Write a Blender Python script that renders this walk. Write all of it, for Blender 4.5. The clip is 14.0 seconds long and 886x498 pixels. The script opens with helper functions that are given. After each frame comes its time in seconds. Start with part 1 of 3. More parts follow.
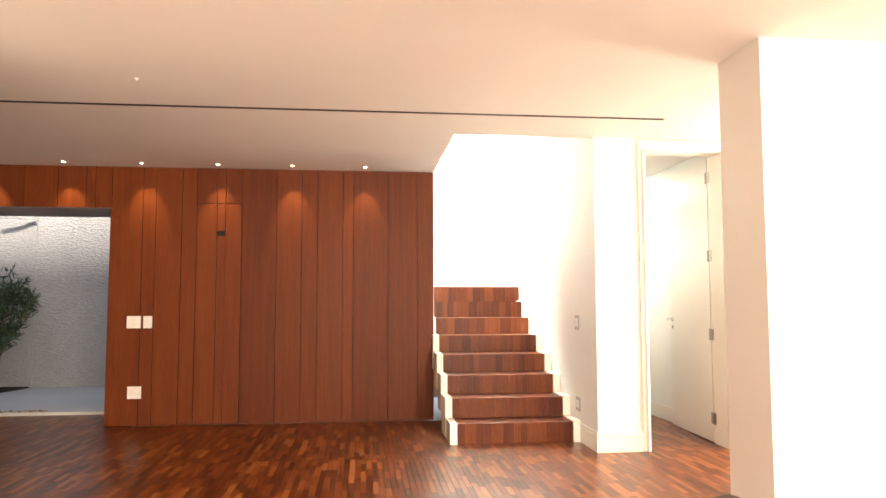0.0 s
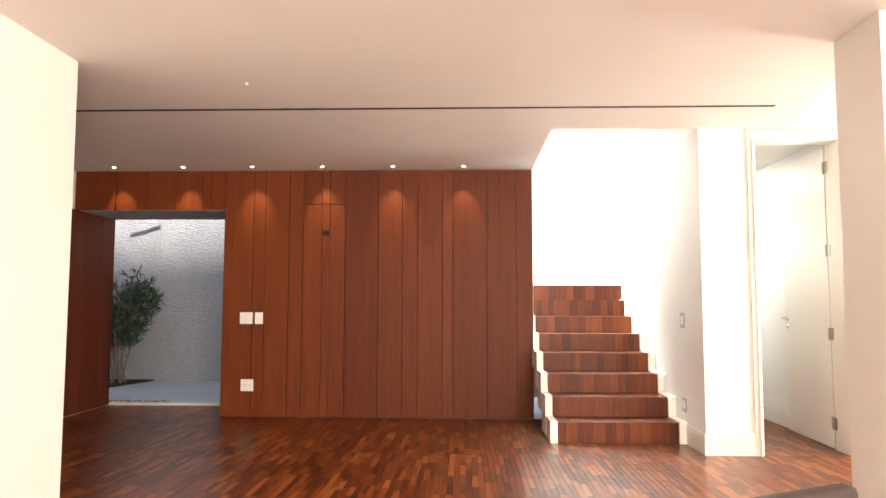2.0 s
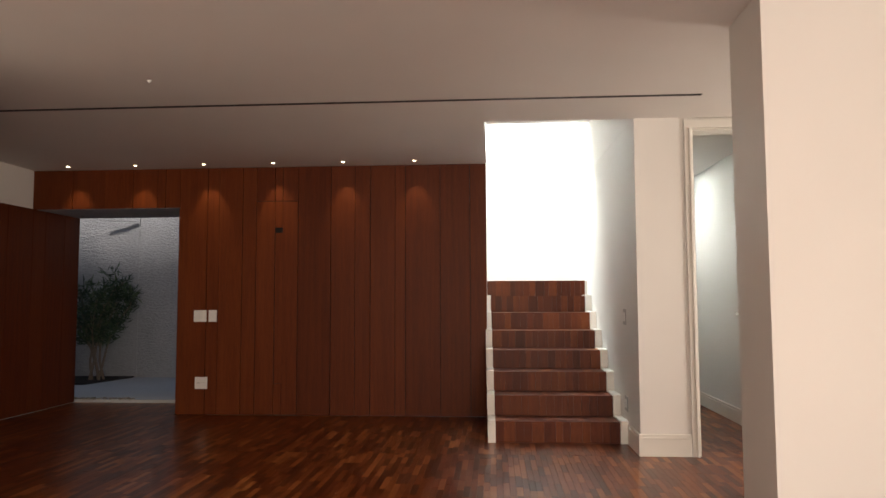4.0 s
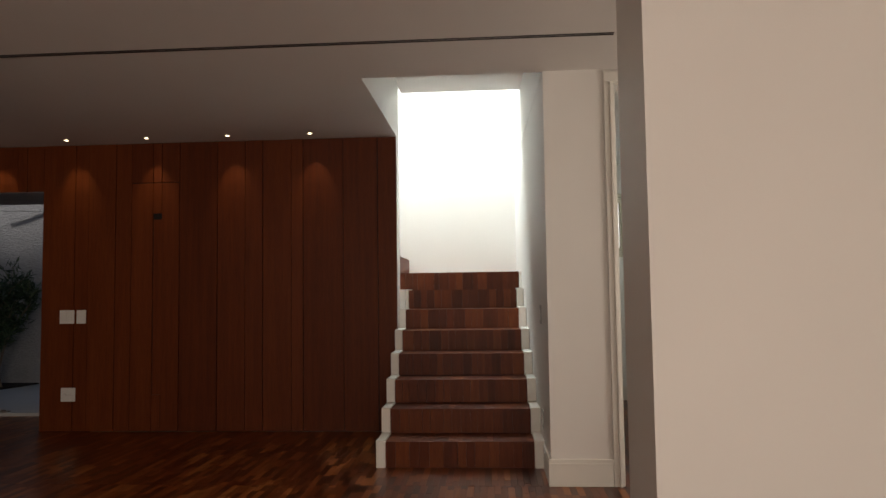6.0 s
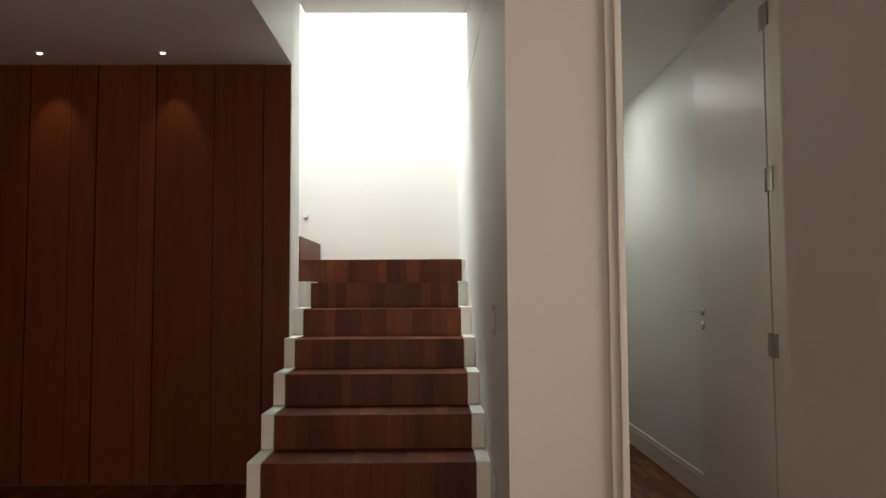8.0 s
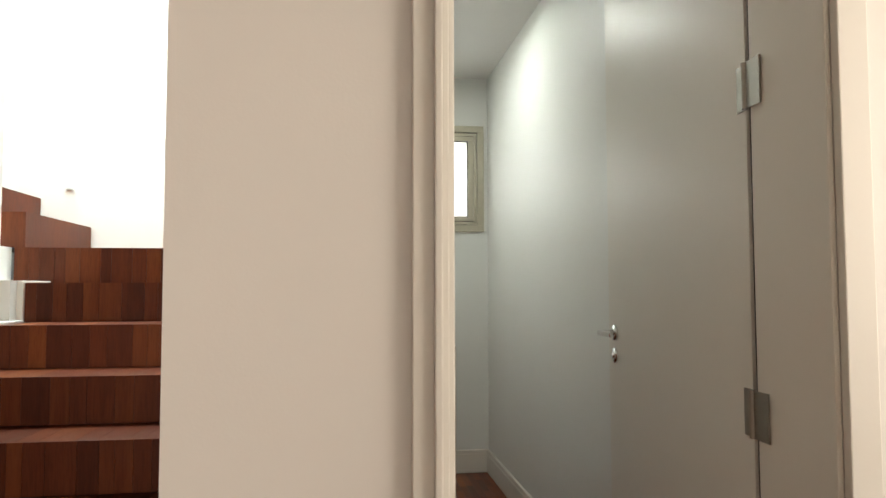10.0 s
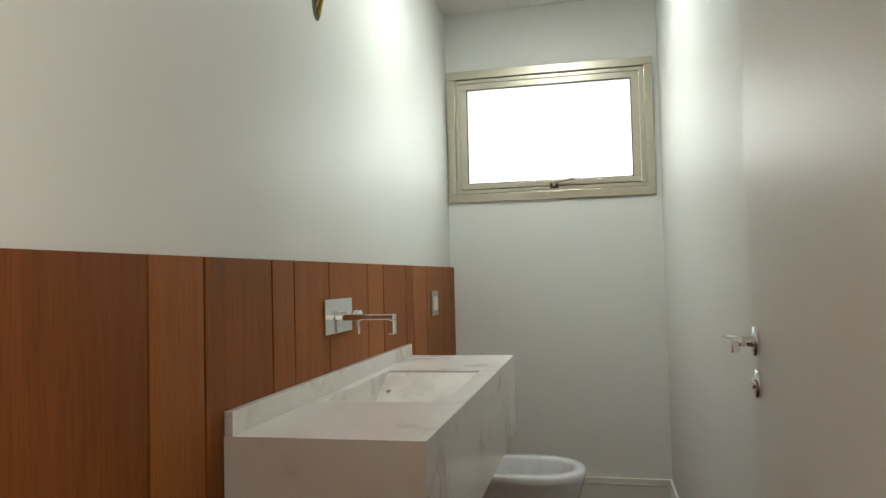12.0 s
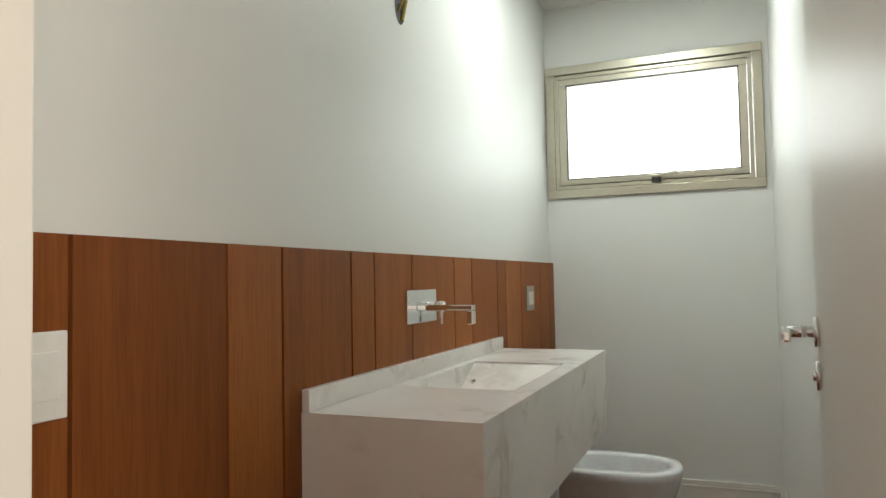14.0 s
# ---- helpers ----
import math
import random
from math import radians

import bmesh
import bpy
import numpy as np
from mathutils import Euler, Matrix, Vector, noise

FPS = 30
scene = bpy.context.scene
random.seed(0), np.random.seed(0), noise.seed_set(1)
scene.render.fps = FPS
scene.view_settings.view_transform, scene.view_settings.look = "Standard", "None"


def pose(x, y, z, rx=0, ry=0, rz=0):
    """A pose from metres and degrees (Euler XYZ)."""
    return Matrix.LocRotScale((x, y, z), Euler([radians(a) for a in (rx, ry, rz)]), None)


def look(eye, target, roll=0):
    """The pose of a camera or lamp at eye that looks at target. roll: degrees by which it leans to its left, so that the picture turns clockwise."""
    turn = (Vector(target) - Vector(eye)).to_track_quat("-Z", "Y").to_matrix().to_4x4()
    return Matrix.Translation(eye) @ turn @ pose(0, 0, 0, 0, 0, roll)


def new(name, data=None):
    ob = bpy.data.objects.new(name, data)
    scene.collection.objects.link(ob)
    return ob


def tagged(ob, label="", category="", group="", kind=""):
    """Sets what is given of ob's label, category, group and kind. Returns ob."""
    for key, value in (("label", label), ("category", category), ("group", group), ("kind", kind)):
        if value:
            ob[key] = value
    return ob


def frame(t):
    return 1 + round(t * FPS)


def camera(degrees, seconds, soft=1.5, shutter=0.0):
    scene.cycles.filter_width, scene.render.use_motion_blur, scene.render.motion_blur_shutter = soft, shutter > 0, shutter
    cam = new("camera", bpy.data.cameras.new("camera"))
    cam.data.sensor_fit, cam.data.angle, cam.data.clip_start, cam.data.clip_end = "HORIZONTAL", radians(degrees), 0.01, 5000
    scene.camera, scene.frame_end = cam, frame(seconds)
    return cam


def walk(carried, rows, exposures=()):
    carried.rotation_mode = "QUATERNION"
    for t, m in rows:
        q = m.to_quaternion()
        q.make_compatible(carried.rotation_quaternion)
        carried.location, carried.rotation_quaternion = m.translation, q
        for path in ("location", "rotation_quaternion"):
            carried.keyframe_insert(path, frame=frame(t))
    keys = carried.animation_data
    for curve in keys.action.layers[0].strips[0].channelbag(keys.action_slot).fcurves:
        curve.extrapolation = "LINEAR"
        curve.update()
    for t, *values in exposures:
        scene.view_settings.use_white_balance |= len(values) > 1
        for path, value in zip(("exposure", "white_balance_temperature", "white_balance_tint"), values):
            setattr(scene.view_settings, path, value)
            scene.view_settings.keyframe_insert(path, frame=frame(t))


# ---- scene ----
cam = camera(63.7, 14.0)
EXPOSURES = [(0, 1.05, 7700, 15), (.5, 1.52, 7100, 15), (1.0, 1.85, 6900, 15), (1.6, 1.5, 6900, 15), (2, .95, 6900, 15), (2.5, .5, 6900, 15), (3, .08, 6900, 16), (3.5, -.33, 6900, 16), (4, -.78, 6900, 16), (4.2, -.9, 6900, 16),
             (6.3, -1.82, 6900, 15), (6.5, -1.87, 6900, 15), (7.5, -1.92, 6900, 14), (8.5, -1.5, 6800, 13), (9.2, -1.12, 6800, 12), (11.3, -.95, 6700, 10), (14, -.70, 6550, 10)]
PATH = [
    (0, (0.284, -0.206, 1.251), (0.504, 1.776, 1.398), -0.1),
    (0.5, (0.288, -0.216, 1.207), (0.426, 1.773, 1.365), -0.0),
    (1, (0.27, -0.209, 1.17), (0.33, 1.783, 1.333), 0.1),
    (1.5, (0.275, -0.205, 1.171), (0.264, 1.788, 1.332), 0.1),
    (2, (0.312, -0.218, 1.186), (0.248, 1.775, 1.344), 0.1),
    (2.5, (0.392, -0.238, 1.205), (0.264, 1.752, 1.357), 0.1),
    (3, (0.546, -0.237, 1.217), (0.404, 1.753, 1.366), 0.0),
    (3.5, (0.779, -0.155, 1.214), (0.635, 1.835, 1.359), -0.1),
    (4, (1.106, -0.074, 1.211), (0.963, 1.916, 1.353), -0.2),
    (4.2, (1.253, -0.055, 1.205), (1.113, 1.935, 1.347), -0.3),
    (6.3, (1.879, 1.316, 1.226), (1.745, 3.308, 1.345), -0.8),
    (6.5, (1.877, 1.501, 1.232), (1.741, 3.493, 1.348), -0.5),
    (7, (1.886, 1.93, 1.218), (1.779, 3.924, 1.332), -0.3),
    (7.5, (1.89, 2.429, 1.202), (1.839, 4.424, 1.32), -0.3),
    (8, (1.949, 2.888, 1.192), (1.97, 4.884, 1.308), -0.3),
    (8.5, (2.041, 3.329, 1.184), (2.202, 5.319, 1.304), -0.2),
    (9, (2.166, 3.718, 1.194), (2.423, 5.698, 1.32), -0.1),
    (9.2, (2.222, 3.871, 1.2), (2.513, 5.846, 1.328), -0.1),
    (11.3, (3.014, 5.192, 1.237), (3.018, 7.191, 1.308), -1.1),
    (11.5, (3.076, 5.253, 1.236), (2.942, 7.247, 1.308), -1.2),
    (12, (3.126, 5.398, 1.2), (2.707, 7.352, 1.279), -1.4),
    (12.5, (3.158, 5.47, 1.18), (2.582, 7.384, 1.261), -1.3),
    (13, (3.18, 5.48, 1.172), (2.524, 7.368, 1.255), -1.1),
    (13.5, (3.216, 5.446, 1.172), (2.502, 7.312, 1.258), -1.2),
    (14, (3.267, 5.38, 1.175), (2.519, 7.232, 1.26), -1.1),
]
walk(cam, [(t, look(eye, target, roll)) for t, eye, target, roll in PATH], EXPOSURES)

# ---- light ----
world = bpy.data.worlds.new("world")
scene.world = world
world.use_nodes = True
_n = world.node_tree.nodes
_sky = _n.new("ShaderNodeTexSky")
_sky.sky_type, _sky.sun_disc = "NISHITA", False
_sky.sun_elevation, _sky.sun_rotation = radians(47), radians(186)
world.node_tree.links.new(_sky.outputs[0], _n["Background"].inputs[0])
_n["Background"].inputs[1].default_value = 0.15

sun = new("sun", bpy.data.lights.new("sun", "SUN"))
sun.data.energy, sun.data.angle, sun.data.color = 5.0, radians(10), (1, .97, .92)
sun.matrix_world = look((-2, -20, 21.5), (0, 0, 0))


CEILING = 2.65


def area(name, m, w, h, watts, color):
    lamp = new(name, bpy.data.lights.new(name, "AREA"))
    lamp.data.shape, lamp.data.size, lamp.data.size_y = "RECTANGLE", w, h
    lamp.data.energy, lamp.data.color = watts, color
    lamp.matrix_world = m
    return lamp


# daylight in the openings: glazed doors behind, skylight over the stairs, lavatory window
area("daylight_doors", look((2.1, -3.55, 1.35), (2.1, 2, 1.3)), 3.6, 2.3, 470, (1, .89, .765))
area("daylight_skylight", look((1.0, 8.7, 5.15), (1.0, 8.7, 0)), 2.0, 1.0, 900, (.80, .96, 1))
area("daylight_window", look((2.9, 9.39, 1.95), (2.9, 5, 1.6)), .8, .46, 4, (.92, 1, 1)).data.spread = radians(150)
# added fill that brightens the hall, from an unseen opening in its end wall
area("hall_fill", look((4.68, 4.6, 1.6), (3.2, 5.4, 1.4)), .9, 1.2, 72, (1, .9, .78))


area("lavatory_lamp", look((2.92, 8.05, CEILING - .012), (2.92, 8.05, 0)), .16, .16, 22, (.93, 1, .95))

# ---- materials ----
def material(name):
    m = bpy.data.materials.new(name)
    m.use_nodes = True
    return m, m.node_tree.nodes, m.node_tree.links, m.node_tree.nodes["Principled BSDF"]


def ramp(nodes, links, fac, stops):
    r = nodes.new("ShaderNodeValToRGB")
    while len(r.color_ramp.elements) < len(stops):
        r.color_ramp.elements.new(0.5)
    for e, (p, c) in zip(r.color_ramp.elements, stops):
        e.position, e.color = p, (*c, 1)
    links.new(fac, r.inputs[0])
    return r.outputs[0]


def noise_tex(nodes, links, scale, stretch=(1, 1, 1), detail=4, offset=None):
    g, mp, n = nodes.new("ShaderNodeNewGeometry"), nodes.new("ShaderNodeMapping"), nodes.new("ShaderNodeTexNoise")
    mp.inputs["Scale"].default_value = stretch
    links.new(g.outputs["Position"], mp.inputs["Vector"])
    if offset is not None:
        links.new(offset, mp.inputs["Location"])
    n.inputs["Scale"].default_value, n.inputs["Detail"].default_value = scale, detail
    links.new(mp.outputs[0], n.inputs["Vector"])
    return n.outputs[0]


def mix(nodes, links, a, b, fac, mode="MIX"):
    x = nodes.new("ShaderNodeMix")
    x.data_type, x.blend_type = "RGBA", mode
    if isinstance(fac, float):
        x.inputs["Factor"].default_value = fac
    else:
        links.new(fac, x.inputs["Factor"])
    for s, v in ((6, a), (7, b)):
        if isinstance(v, tuple):
            x.inputs[s].default_value = (*v, 1)
        else:
            links.new(v, x.inputs[s])
    return x.outputs[2]


def bump(nodes, links, bsdf, height, strength, distance=.002):
    b = nodes.new("ShaderNodeBump")
    b.inputs["Strength"].default_value, b.inputs["Distance"].default_value = strength, distance
    links.new(height, b.inputs["Height"])
    links.new(b.outputs[0], bsdf.inputs["Normal"])


def paint(name, color, rough=.55, tone=.05, grain=.25, shine=.4):
    m, n, l, b = material(name)
    big = noise_tex(n, l, .9, detail=3)
    fine = noise_tex(n, l, 160, detail=2)
    dark = tuple(c * (1 - tone) for c in color)
    l.new(ramp(n, l, big, ((.3, dark), (.7, color))), b.inputs["Base Color"])
    b.inputs["Roughness"].default_value = rough
    b.inputs["Specular IOR Level"].default_value = shine
    bump(n, l, b, fine, grain, .0008)
    return m


def wood(name, colors, stretch, rough, island=False, grain=22, coat=0.0, spread=.5, shine=.4):
    """Boards: a tint for each piece, grain along it, pores in the relief."""
    m, n, l, b = material(name)
    if island:
        tint = n.new("ShaderNodeNewGeometry").outputs["Random Per Island"]
    else:
        tint = n.new("ShaderNodeObjectInfo").outputs["Random"]
    sc = n.new("ShaderNodeVectorMath")
    sc.operation = "SCALE"
    sc.inputs[0].default_value = (37, 53, 71)
    l.new(tint, sc.inputs["Scale"])
    g1 = noise_tex(n, l, grain, stretch, 6, sc.outputs[0])
    g2 = noise_tex(n, l, grain * 7, stretch, 3, sc.outputs[0])
    add = n.new("ShaderNodeMath")
    add.operation = "MULTIPLY_ADD"
    l.new(g1, add.inputs[0])
    add.inputs[1].default_value = 1 - spread
    mul = n.new("ShaderNodeMath")
    mul.operation = "MULTIPLY"
    l.new(tint, mul.inputs[0])
    mul.inputs[1].default_value = spread
    l.new(mul.outputs[0], add.inputs[2])
    c = ramp(n, l, add.outputs[0], colors)
    pores = ramp(n, l, g2, ((.38, (.72, .68, .66)), (.55, (1, 1, 1))))
    l.new(mix(n, l, c, pores, .55, "MULTIPLY"), b.inputs["Base Color"])
    r = n.new("ShaderNodeMapRange")
    r.inputs["To Min"].default_value, r.inputs["To Max"].default_value = rough - .06, rough + .08
    l.new(g1, r.inputs["Value"])
    l.new(r.outputs[0], b.inputs["Roughness"])
    b.inputs["Specular IOR Level"].default_value = shine
    b.inputs["Coat Weight"].default_value = coat
    b.inputs["Coat Roughness"].default_value = .12
    bump(n, l, b, g2, .12, .0008)
    return m


def plain(name, color, rough=.5, metal=0.0):
    m, n, l, b = material(name)
    v = noise_tex(n, l, 30, detail=3)
    l.new(ramp(n, l, v, ((.3, tuple(c * .93 for c in color)), (.7, color))), b.inputs["Base Color"])
    b.inputs["Roughness"].default_value, b.inputs["Metallic"].default_value = rough, metal
    return m


WHITE = paint("white_wall_paint", (.80, .78, .74))
CEIL = paint("ceiling_paint", (.78, .76, .73), .7)
SATIN = paint("white_lacquer", (.78, .76, .70), .4, .03, .08, .2)
LAV = paint("lavatory_paint", (.80, .81, .78), .46, .04, .06, .10)
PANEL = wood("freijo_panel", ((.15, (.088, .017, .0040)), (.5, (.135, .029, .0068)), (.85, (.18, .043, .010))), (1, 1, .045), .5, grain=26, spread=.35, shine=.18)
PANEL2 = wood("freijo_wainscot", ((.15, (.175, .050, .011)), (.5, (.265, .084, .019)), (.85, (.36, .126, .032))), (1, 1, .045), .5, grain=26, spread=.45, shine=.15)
STRIP_COL = ((.1, (.052, .009, .0025)), (.4, (.122, .025, .0055)), (.7, (.205, .052, .0115)), (.95, (.40, .142, .038)))
STRIP = wood("parquet_strip", STRIP_COL, (1, .08, 1), .32, True, 30, .10, .75, .32)
STRIP_P = wood("parquet_strip_single", STRIP_COL, (1, .08, 1), .32, False, 30, .10, .75, .32)
STEP = wood("stair_board", ((.1, (.045, .008, .0030)), (.5, (.11, .024, .007)), (.78, (.17, .045, .012)), (.95, (.38, .15, .050))), (1, .3, .08), .40, False, 26, 0.0, .5, .16)
DARK = plain("shadow_gap", (.012, .009, .008), .8)
METAL = plain("brushed_nickel", (.40, .38, .34), .34, 1.0)
CHROME = plain("chrome", (.86, .87, .88), .06, 1.0)
ALU = plain("champagne_aluminium", (.55, .52, .42), .36, .85)
PLASTIC = plain("white_switch_plastic", (.80, .79, .75), .35)
CERAMIC = plain("white_ceramic", (.82, .83, .84), .08)
LEATHER = plain("dark_brown_leather", (.022, .014, .011), .6)
GREY = plain("grey_switch_plastic", (.42, .41, .39), .4)
BLACK = plain("black_plastic", (.015, .015, .015), .45)
SOIL = paint("planting_soil", (.035, .026, .02), .95, .5, 1)
SLAB = paint("pale_stone_paving", (.58, .60, .60), .6, .12, .5)
def make_pebble():
    m, n, l, b = material("river_pebble")
    t = n.new("ShaderNodeNewGeometry").outputs["Random Per Island"]
    l.new(ramp(n, l, t, ((0, (.10, .09, .07)), (.6, (.28, .25, .19)), (1, (.45, .42, .36)))), b.inputs["Base Color"])
    b.inputs["Roughness"].default_value = .6
    return m


PEBBLE = make_pebble()
BARK = plain("oleander_bark", (.22, .17, .13), .8)
YELLOW = plain("yellow_conduit", (.45, .33, .05), .5)


def make_concrete():
    m, n, l, b = material("textured_grey_render")
    big = noise_tex(n, l, 1.1, (1, 1, .5), 5)
    fine = noise_tex(n, l, 22, (1, 1, 2.6), 6)
    c = ramp(n, l, big, ((.3, (.34, .35, .36)), (.7, (.48, .49, .50))))
    l.new(mix(n, l, c, ramp(n, l, fine, ((.35, (.7, .7, .7)), (.65, (1, 1, 1)))), .5, "MULTIPLY"), b.inputs["Base Color"])
    b.inputs["Roughness"].default_value = .9
    bump(n, l, b, fine, 1.0, .03)
    return m


def make_marble():
    m, n, l, b = material("white_veined_marble")
    warp = noise_tex(n, l, 2.2, detail=6)
    g = n.new("ShaderNodeNewGeometry")
    v = n.new("ShaderNodeVectorMath")
    v.operation = "MULTIPLY_ADD"
    l.new(warp, v.inputs[0])
    v.inputs[1].default_value = (.9, .9, .9)
    l.new(g.outputs["Position"], v.inputs[2])
    w = n.new("ShaderNodeTexNoise")
    w.inputs["Scale"].default_value, w.inputs["Detail"].default_value = 1.7, 8
    mp = n.new("ShaderNodeMapping")
    mp.inputs["Rotation"].default_value = (.3, .5, .2)
    mp.inputs["Scale"].default_value = (1, 1, 2.6)
    l.new(v.outputs[0], mp.inputs["Vector"])
    l.new(mp.outputs[0], w.inputs["Vector"])
    veins = ramp(n, l, w.outputs[0], ((.44, (.87, .84, .80)), (.492, (.58, .51, .46)), (.50, (.54, .47, .42)), (.55, (.87, .84, .80))))
    cloud = ramp(n, l, warp, ((.3, (.88, .86, .84)), (.6, (1, 1, 1))))
    fade = ramp(n, l, noise_tex(n, l, 4.5, detail=3), ((.45, (0, 0, 0)), (.65, (.75, .75, .75))))
    base = mix(n, l, (.87, .84, .80), veins, fade)
    l.new(mix(n, l, base, cloud, .6, "MULTIPLY"), b.inputs["Base Color"])
    b.inputs["Roughness"].default_value = .18
    return m


def make_leaf():
    m, n, l, b = material("oleander_leaf")
    r = n.new("ShaderNodeNewGeometry").outputs["Random Per Island"]
    l.new(ramp(n, l, r, ((0, (.012, .03, .015)), (.6, (.03, .065, .03)), (1, (.08, .12, .05)))), b.inputs["Base Color"])
    b.inputs["Roughness"].default_value = .42
    return m


def glow(name, color, strength):
    m, n, l, b = material(name)
    b.inputs["Emission Color"].default_value = (*color, 1)
    b.inputs["Emission Strength"].default_value = strength
    return m


def make_frost():
    m, n, l, b = material("frosted_glass")
    b.inputs["Base Color"].default_value = (.95, .97, .96, 1)
    b.inputs["Roughness"].default_value = .55
    b.inputs["Transmission Weight"].default_value = 1
    bump(n, l, b, noise_tex(n, l, 220, detail=2), .3)
    return m


CONCRETE, MARBLE, LEAF, FROST = make_concrete(), make_marble(), make_leaf(), make_frost()
LED = glow("lit_lamp", (1, .80, .52), 22)
HAZE = glow("bright_overcast", (1, .99, .95), 3.2)


# ---- mesh helpers ----
def box(bm, x0, y0, z0, x1, y1, z1, bevel=0.0):
    made = bmesh.ops.create_cube(bm, size=1)["verts"]
    for v in made:
        v.co = Vector(((x0 + x1) / 2 + v.co.x * (x1 - x0), (y0 + y1) / 2 + v.co.y * (y1 - y0), (z0 + z1) / 2 + v.co.z * (z1 - z0)))
    if bevel:
        edges = list({e for v in made for e in v.link_edges})
        bmesh.ops.bevel(bm, geom=edges, offset=bevel, segments=2, affect="EDGES", profile=.6)
    return bm


def rod(bm, a, b, r, r2=None, seg=14):
    a, b = Vector(a), Vector(b)
    m = Matrix.Translation((a + b) / 2) @ (b - a).to_track_quat("Z", "Y").to_matrix().to_4x4()
    bmesh.ops.create_cone(bm, cap_ends=True, segments=seg, radius1=r, radius2=r if r2 is None else r2, depth=(b - a).length, matrix=m)
    return bm


def part(name, bm, mat, parent=None, label="", smooth=False):
    me = bpy.data.meshes.new(name)
    bm.to_mesh(me)
    bm.free()
    me.materials.append(mat)
    if smooth:
        me.polygons.foreach_set("use_smooth", [True] * len(me.polygons))
    ob = new(name, me)
    if parent is not None:
        ob.parent = parent
    return tagged(ob, label)


def bx(*a, bevel=0.0):
    return box(bmesh.new(), *a, bevel=bevel)


def boxes(rows, bevel=0.0):
    bm = bmesh.new()
    for r in rows:
        box(bm, *r, bevel=bevel)
    return bm


def structure(name, bm, mat, label, category):
    return tagged(part(name, bm, mat), label, category, "", "structure")


def thing(name, label, category, group="", at=(0, 0, 0)):
    ob = new(name)
    ob.location = at
    ob.empty_display_size = .1
    return tagged(ob, label, category, group)


CUBE = {}


def piece(name, x0, y0, z0, x1, y1, z1, mat, parent):
    """One board, on a mesh that all boards of its material share."""
    if mat not in CUBE:
        bm = bmesh.new()
        bmesh.ops.create_cube(bm, size=1)
        CUBE[mat] = bpy.data.meshes.new(name)
        bm.to_mesh(CUBE[mat])
        bm.free()
        CUBE[mat].materials.append(mat)
    ob = new(name, CUBE[mat])
    ob.location = ((x0 + x1) / 2, (y0 + y1) / 2, (z0 + z1) / 2)
    ob.scale = (x1 - x0, y1 - y0, z1 - z0)
    ob.parent = parent
    return ob


# ---- large structure ----
CZ = 2.65            # living room ceiling
WY = 7.40            # face of the panelled wall
OX, OZ = -2.295, 2.22  # passage: its panelled side and its head
PY = 8.25            # far end of the passage
LX = -3.97           # long side wall
SX0, SX1 = 1.03, 2.225  # stairwell
DY0, DY1 = 5.63, 5.832  # wall with the lavatory door
DX0, DX1, DZ = 2.672, 3.372, 2.56
LVX0, LVX1, LVY = 2.35, 3.468, 9.21

SKEW = .022          # the stairwell runs slightly askew to the living room


def askew(ob, y_from=6.1, lean=SKEW, x_least=.9, x_most=2.26):
    for v in ob.data.vertices:
        if x_least < v.co.x < x_most:
            v.co.x -= lean * max(0, v.co.y - y_from)
    return ob


structure("floor", boxes([(LX, -3.7, -.2, 4.6, WY, -.012), (LX, WY, -.2, OX, PY, -.012), (SX1, WY, -.2, LVX1 + .1, LVY + .1, -.012)]), DARK, "dark bedding under the parquet strips", "floor")
structure("ceiling", boxes([(LX - .2, -3.7, CZ, SX0, WY + .05, CZ + .3), (SX0, -3.7, CZ, SX1, DY0 + .02, CZ + .3), (SX1, -3.7, CZ, 4.8, LVY + .2, CZ + .3),
                            (LX - .2, WY + .05, CZ, -1.3, PY, CZ + .3)]), CEIL, "smooth off-white painted plaster ceiling", "ceiling")
structure("ceiling_stairwell", bx(SX0 - .02, DY0, 3.20, SX1, 7.95, 3.45), CEIL, "white ceiling above the stair flight", "ceiling")
structure("wall_west", bx(LX - .2, -3.7, 0, LX, PY, CZ), WHITE, "white painted long side wall", "wall")
structure("wall_west_near", bx(-2.35, -3.7, 0, -2.03, 3.92, CZ), WHITE, "white painted return wall of the living room", "wall")
structure("wall_east_near", bx(2.36, 3.28, 0, 4.6, 3.72, CZ), WHITE, "white painted pier ending a wall", "wall")
# its opening is made up, a place for the hall's fill lamp
structure("wall_east", boxes([(4.6, -3.7, 0, 4.8, 4.25, CZ), (4.6, 5.2, 0, 4.8, DY1, CZ), (4.6, 4.25, 0, 4.8, 5.2, .95), (4.6, 4.25, 2.25, 4.8, 5.2, CZ)]), WHITE, "unseen white end wall of the hall with an opening added for fill light", "wall")
structure("wall_south", boxes([(-2.35, -3.9, 0, .2, -3.7, CZ), (4.0, -3.9, 0, 4.8, -3.7, CZ), (.2, -3.9, 2.5, 4.0, -3.7, CZ)]), WHITE, "white wall round the glazed doors", "wall")
wall_north = structure("wall_north", boxes([(OX + .02, WY + .02, 0, SX0 - .07, 7.715, CZ), (OX + .02, 7.715, 0, -1.31, PY, CZ), (LX, WY + .02, OZ + .01, OX + .02, PY, CZ)]), DARK, "long wall clad in reddish freijo boards", "wall")
structure("passage_soffit", bx(LX, WY + .03, OZ - .004, OX + .02, PY, OZ + .012), CONCRETE, "grey rendered soffit of the garden passage", "trim")
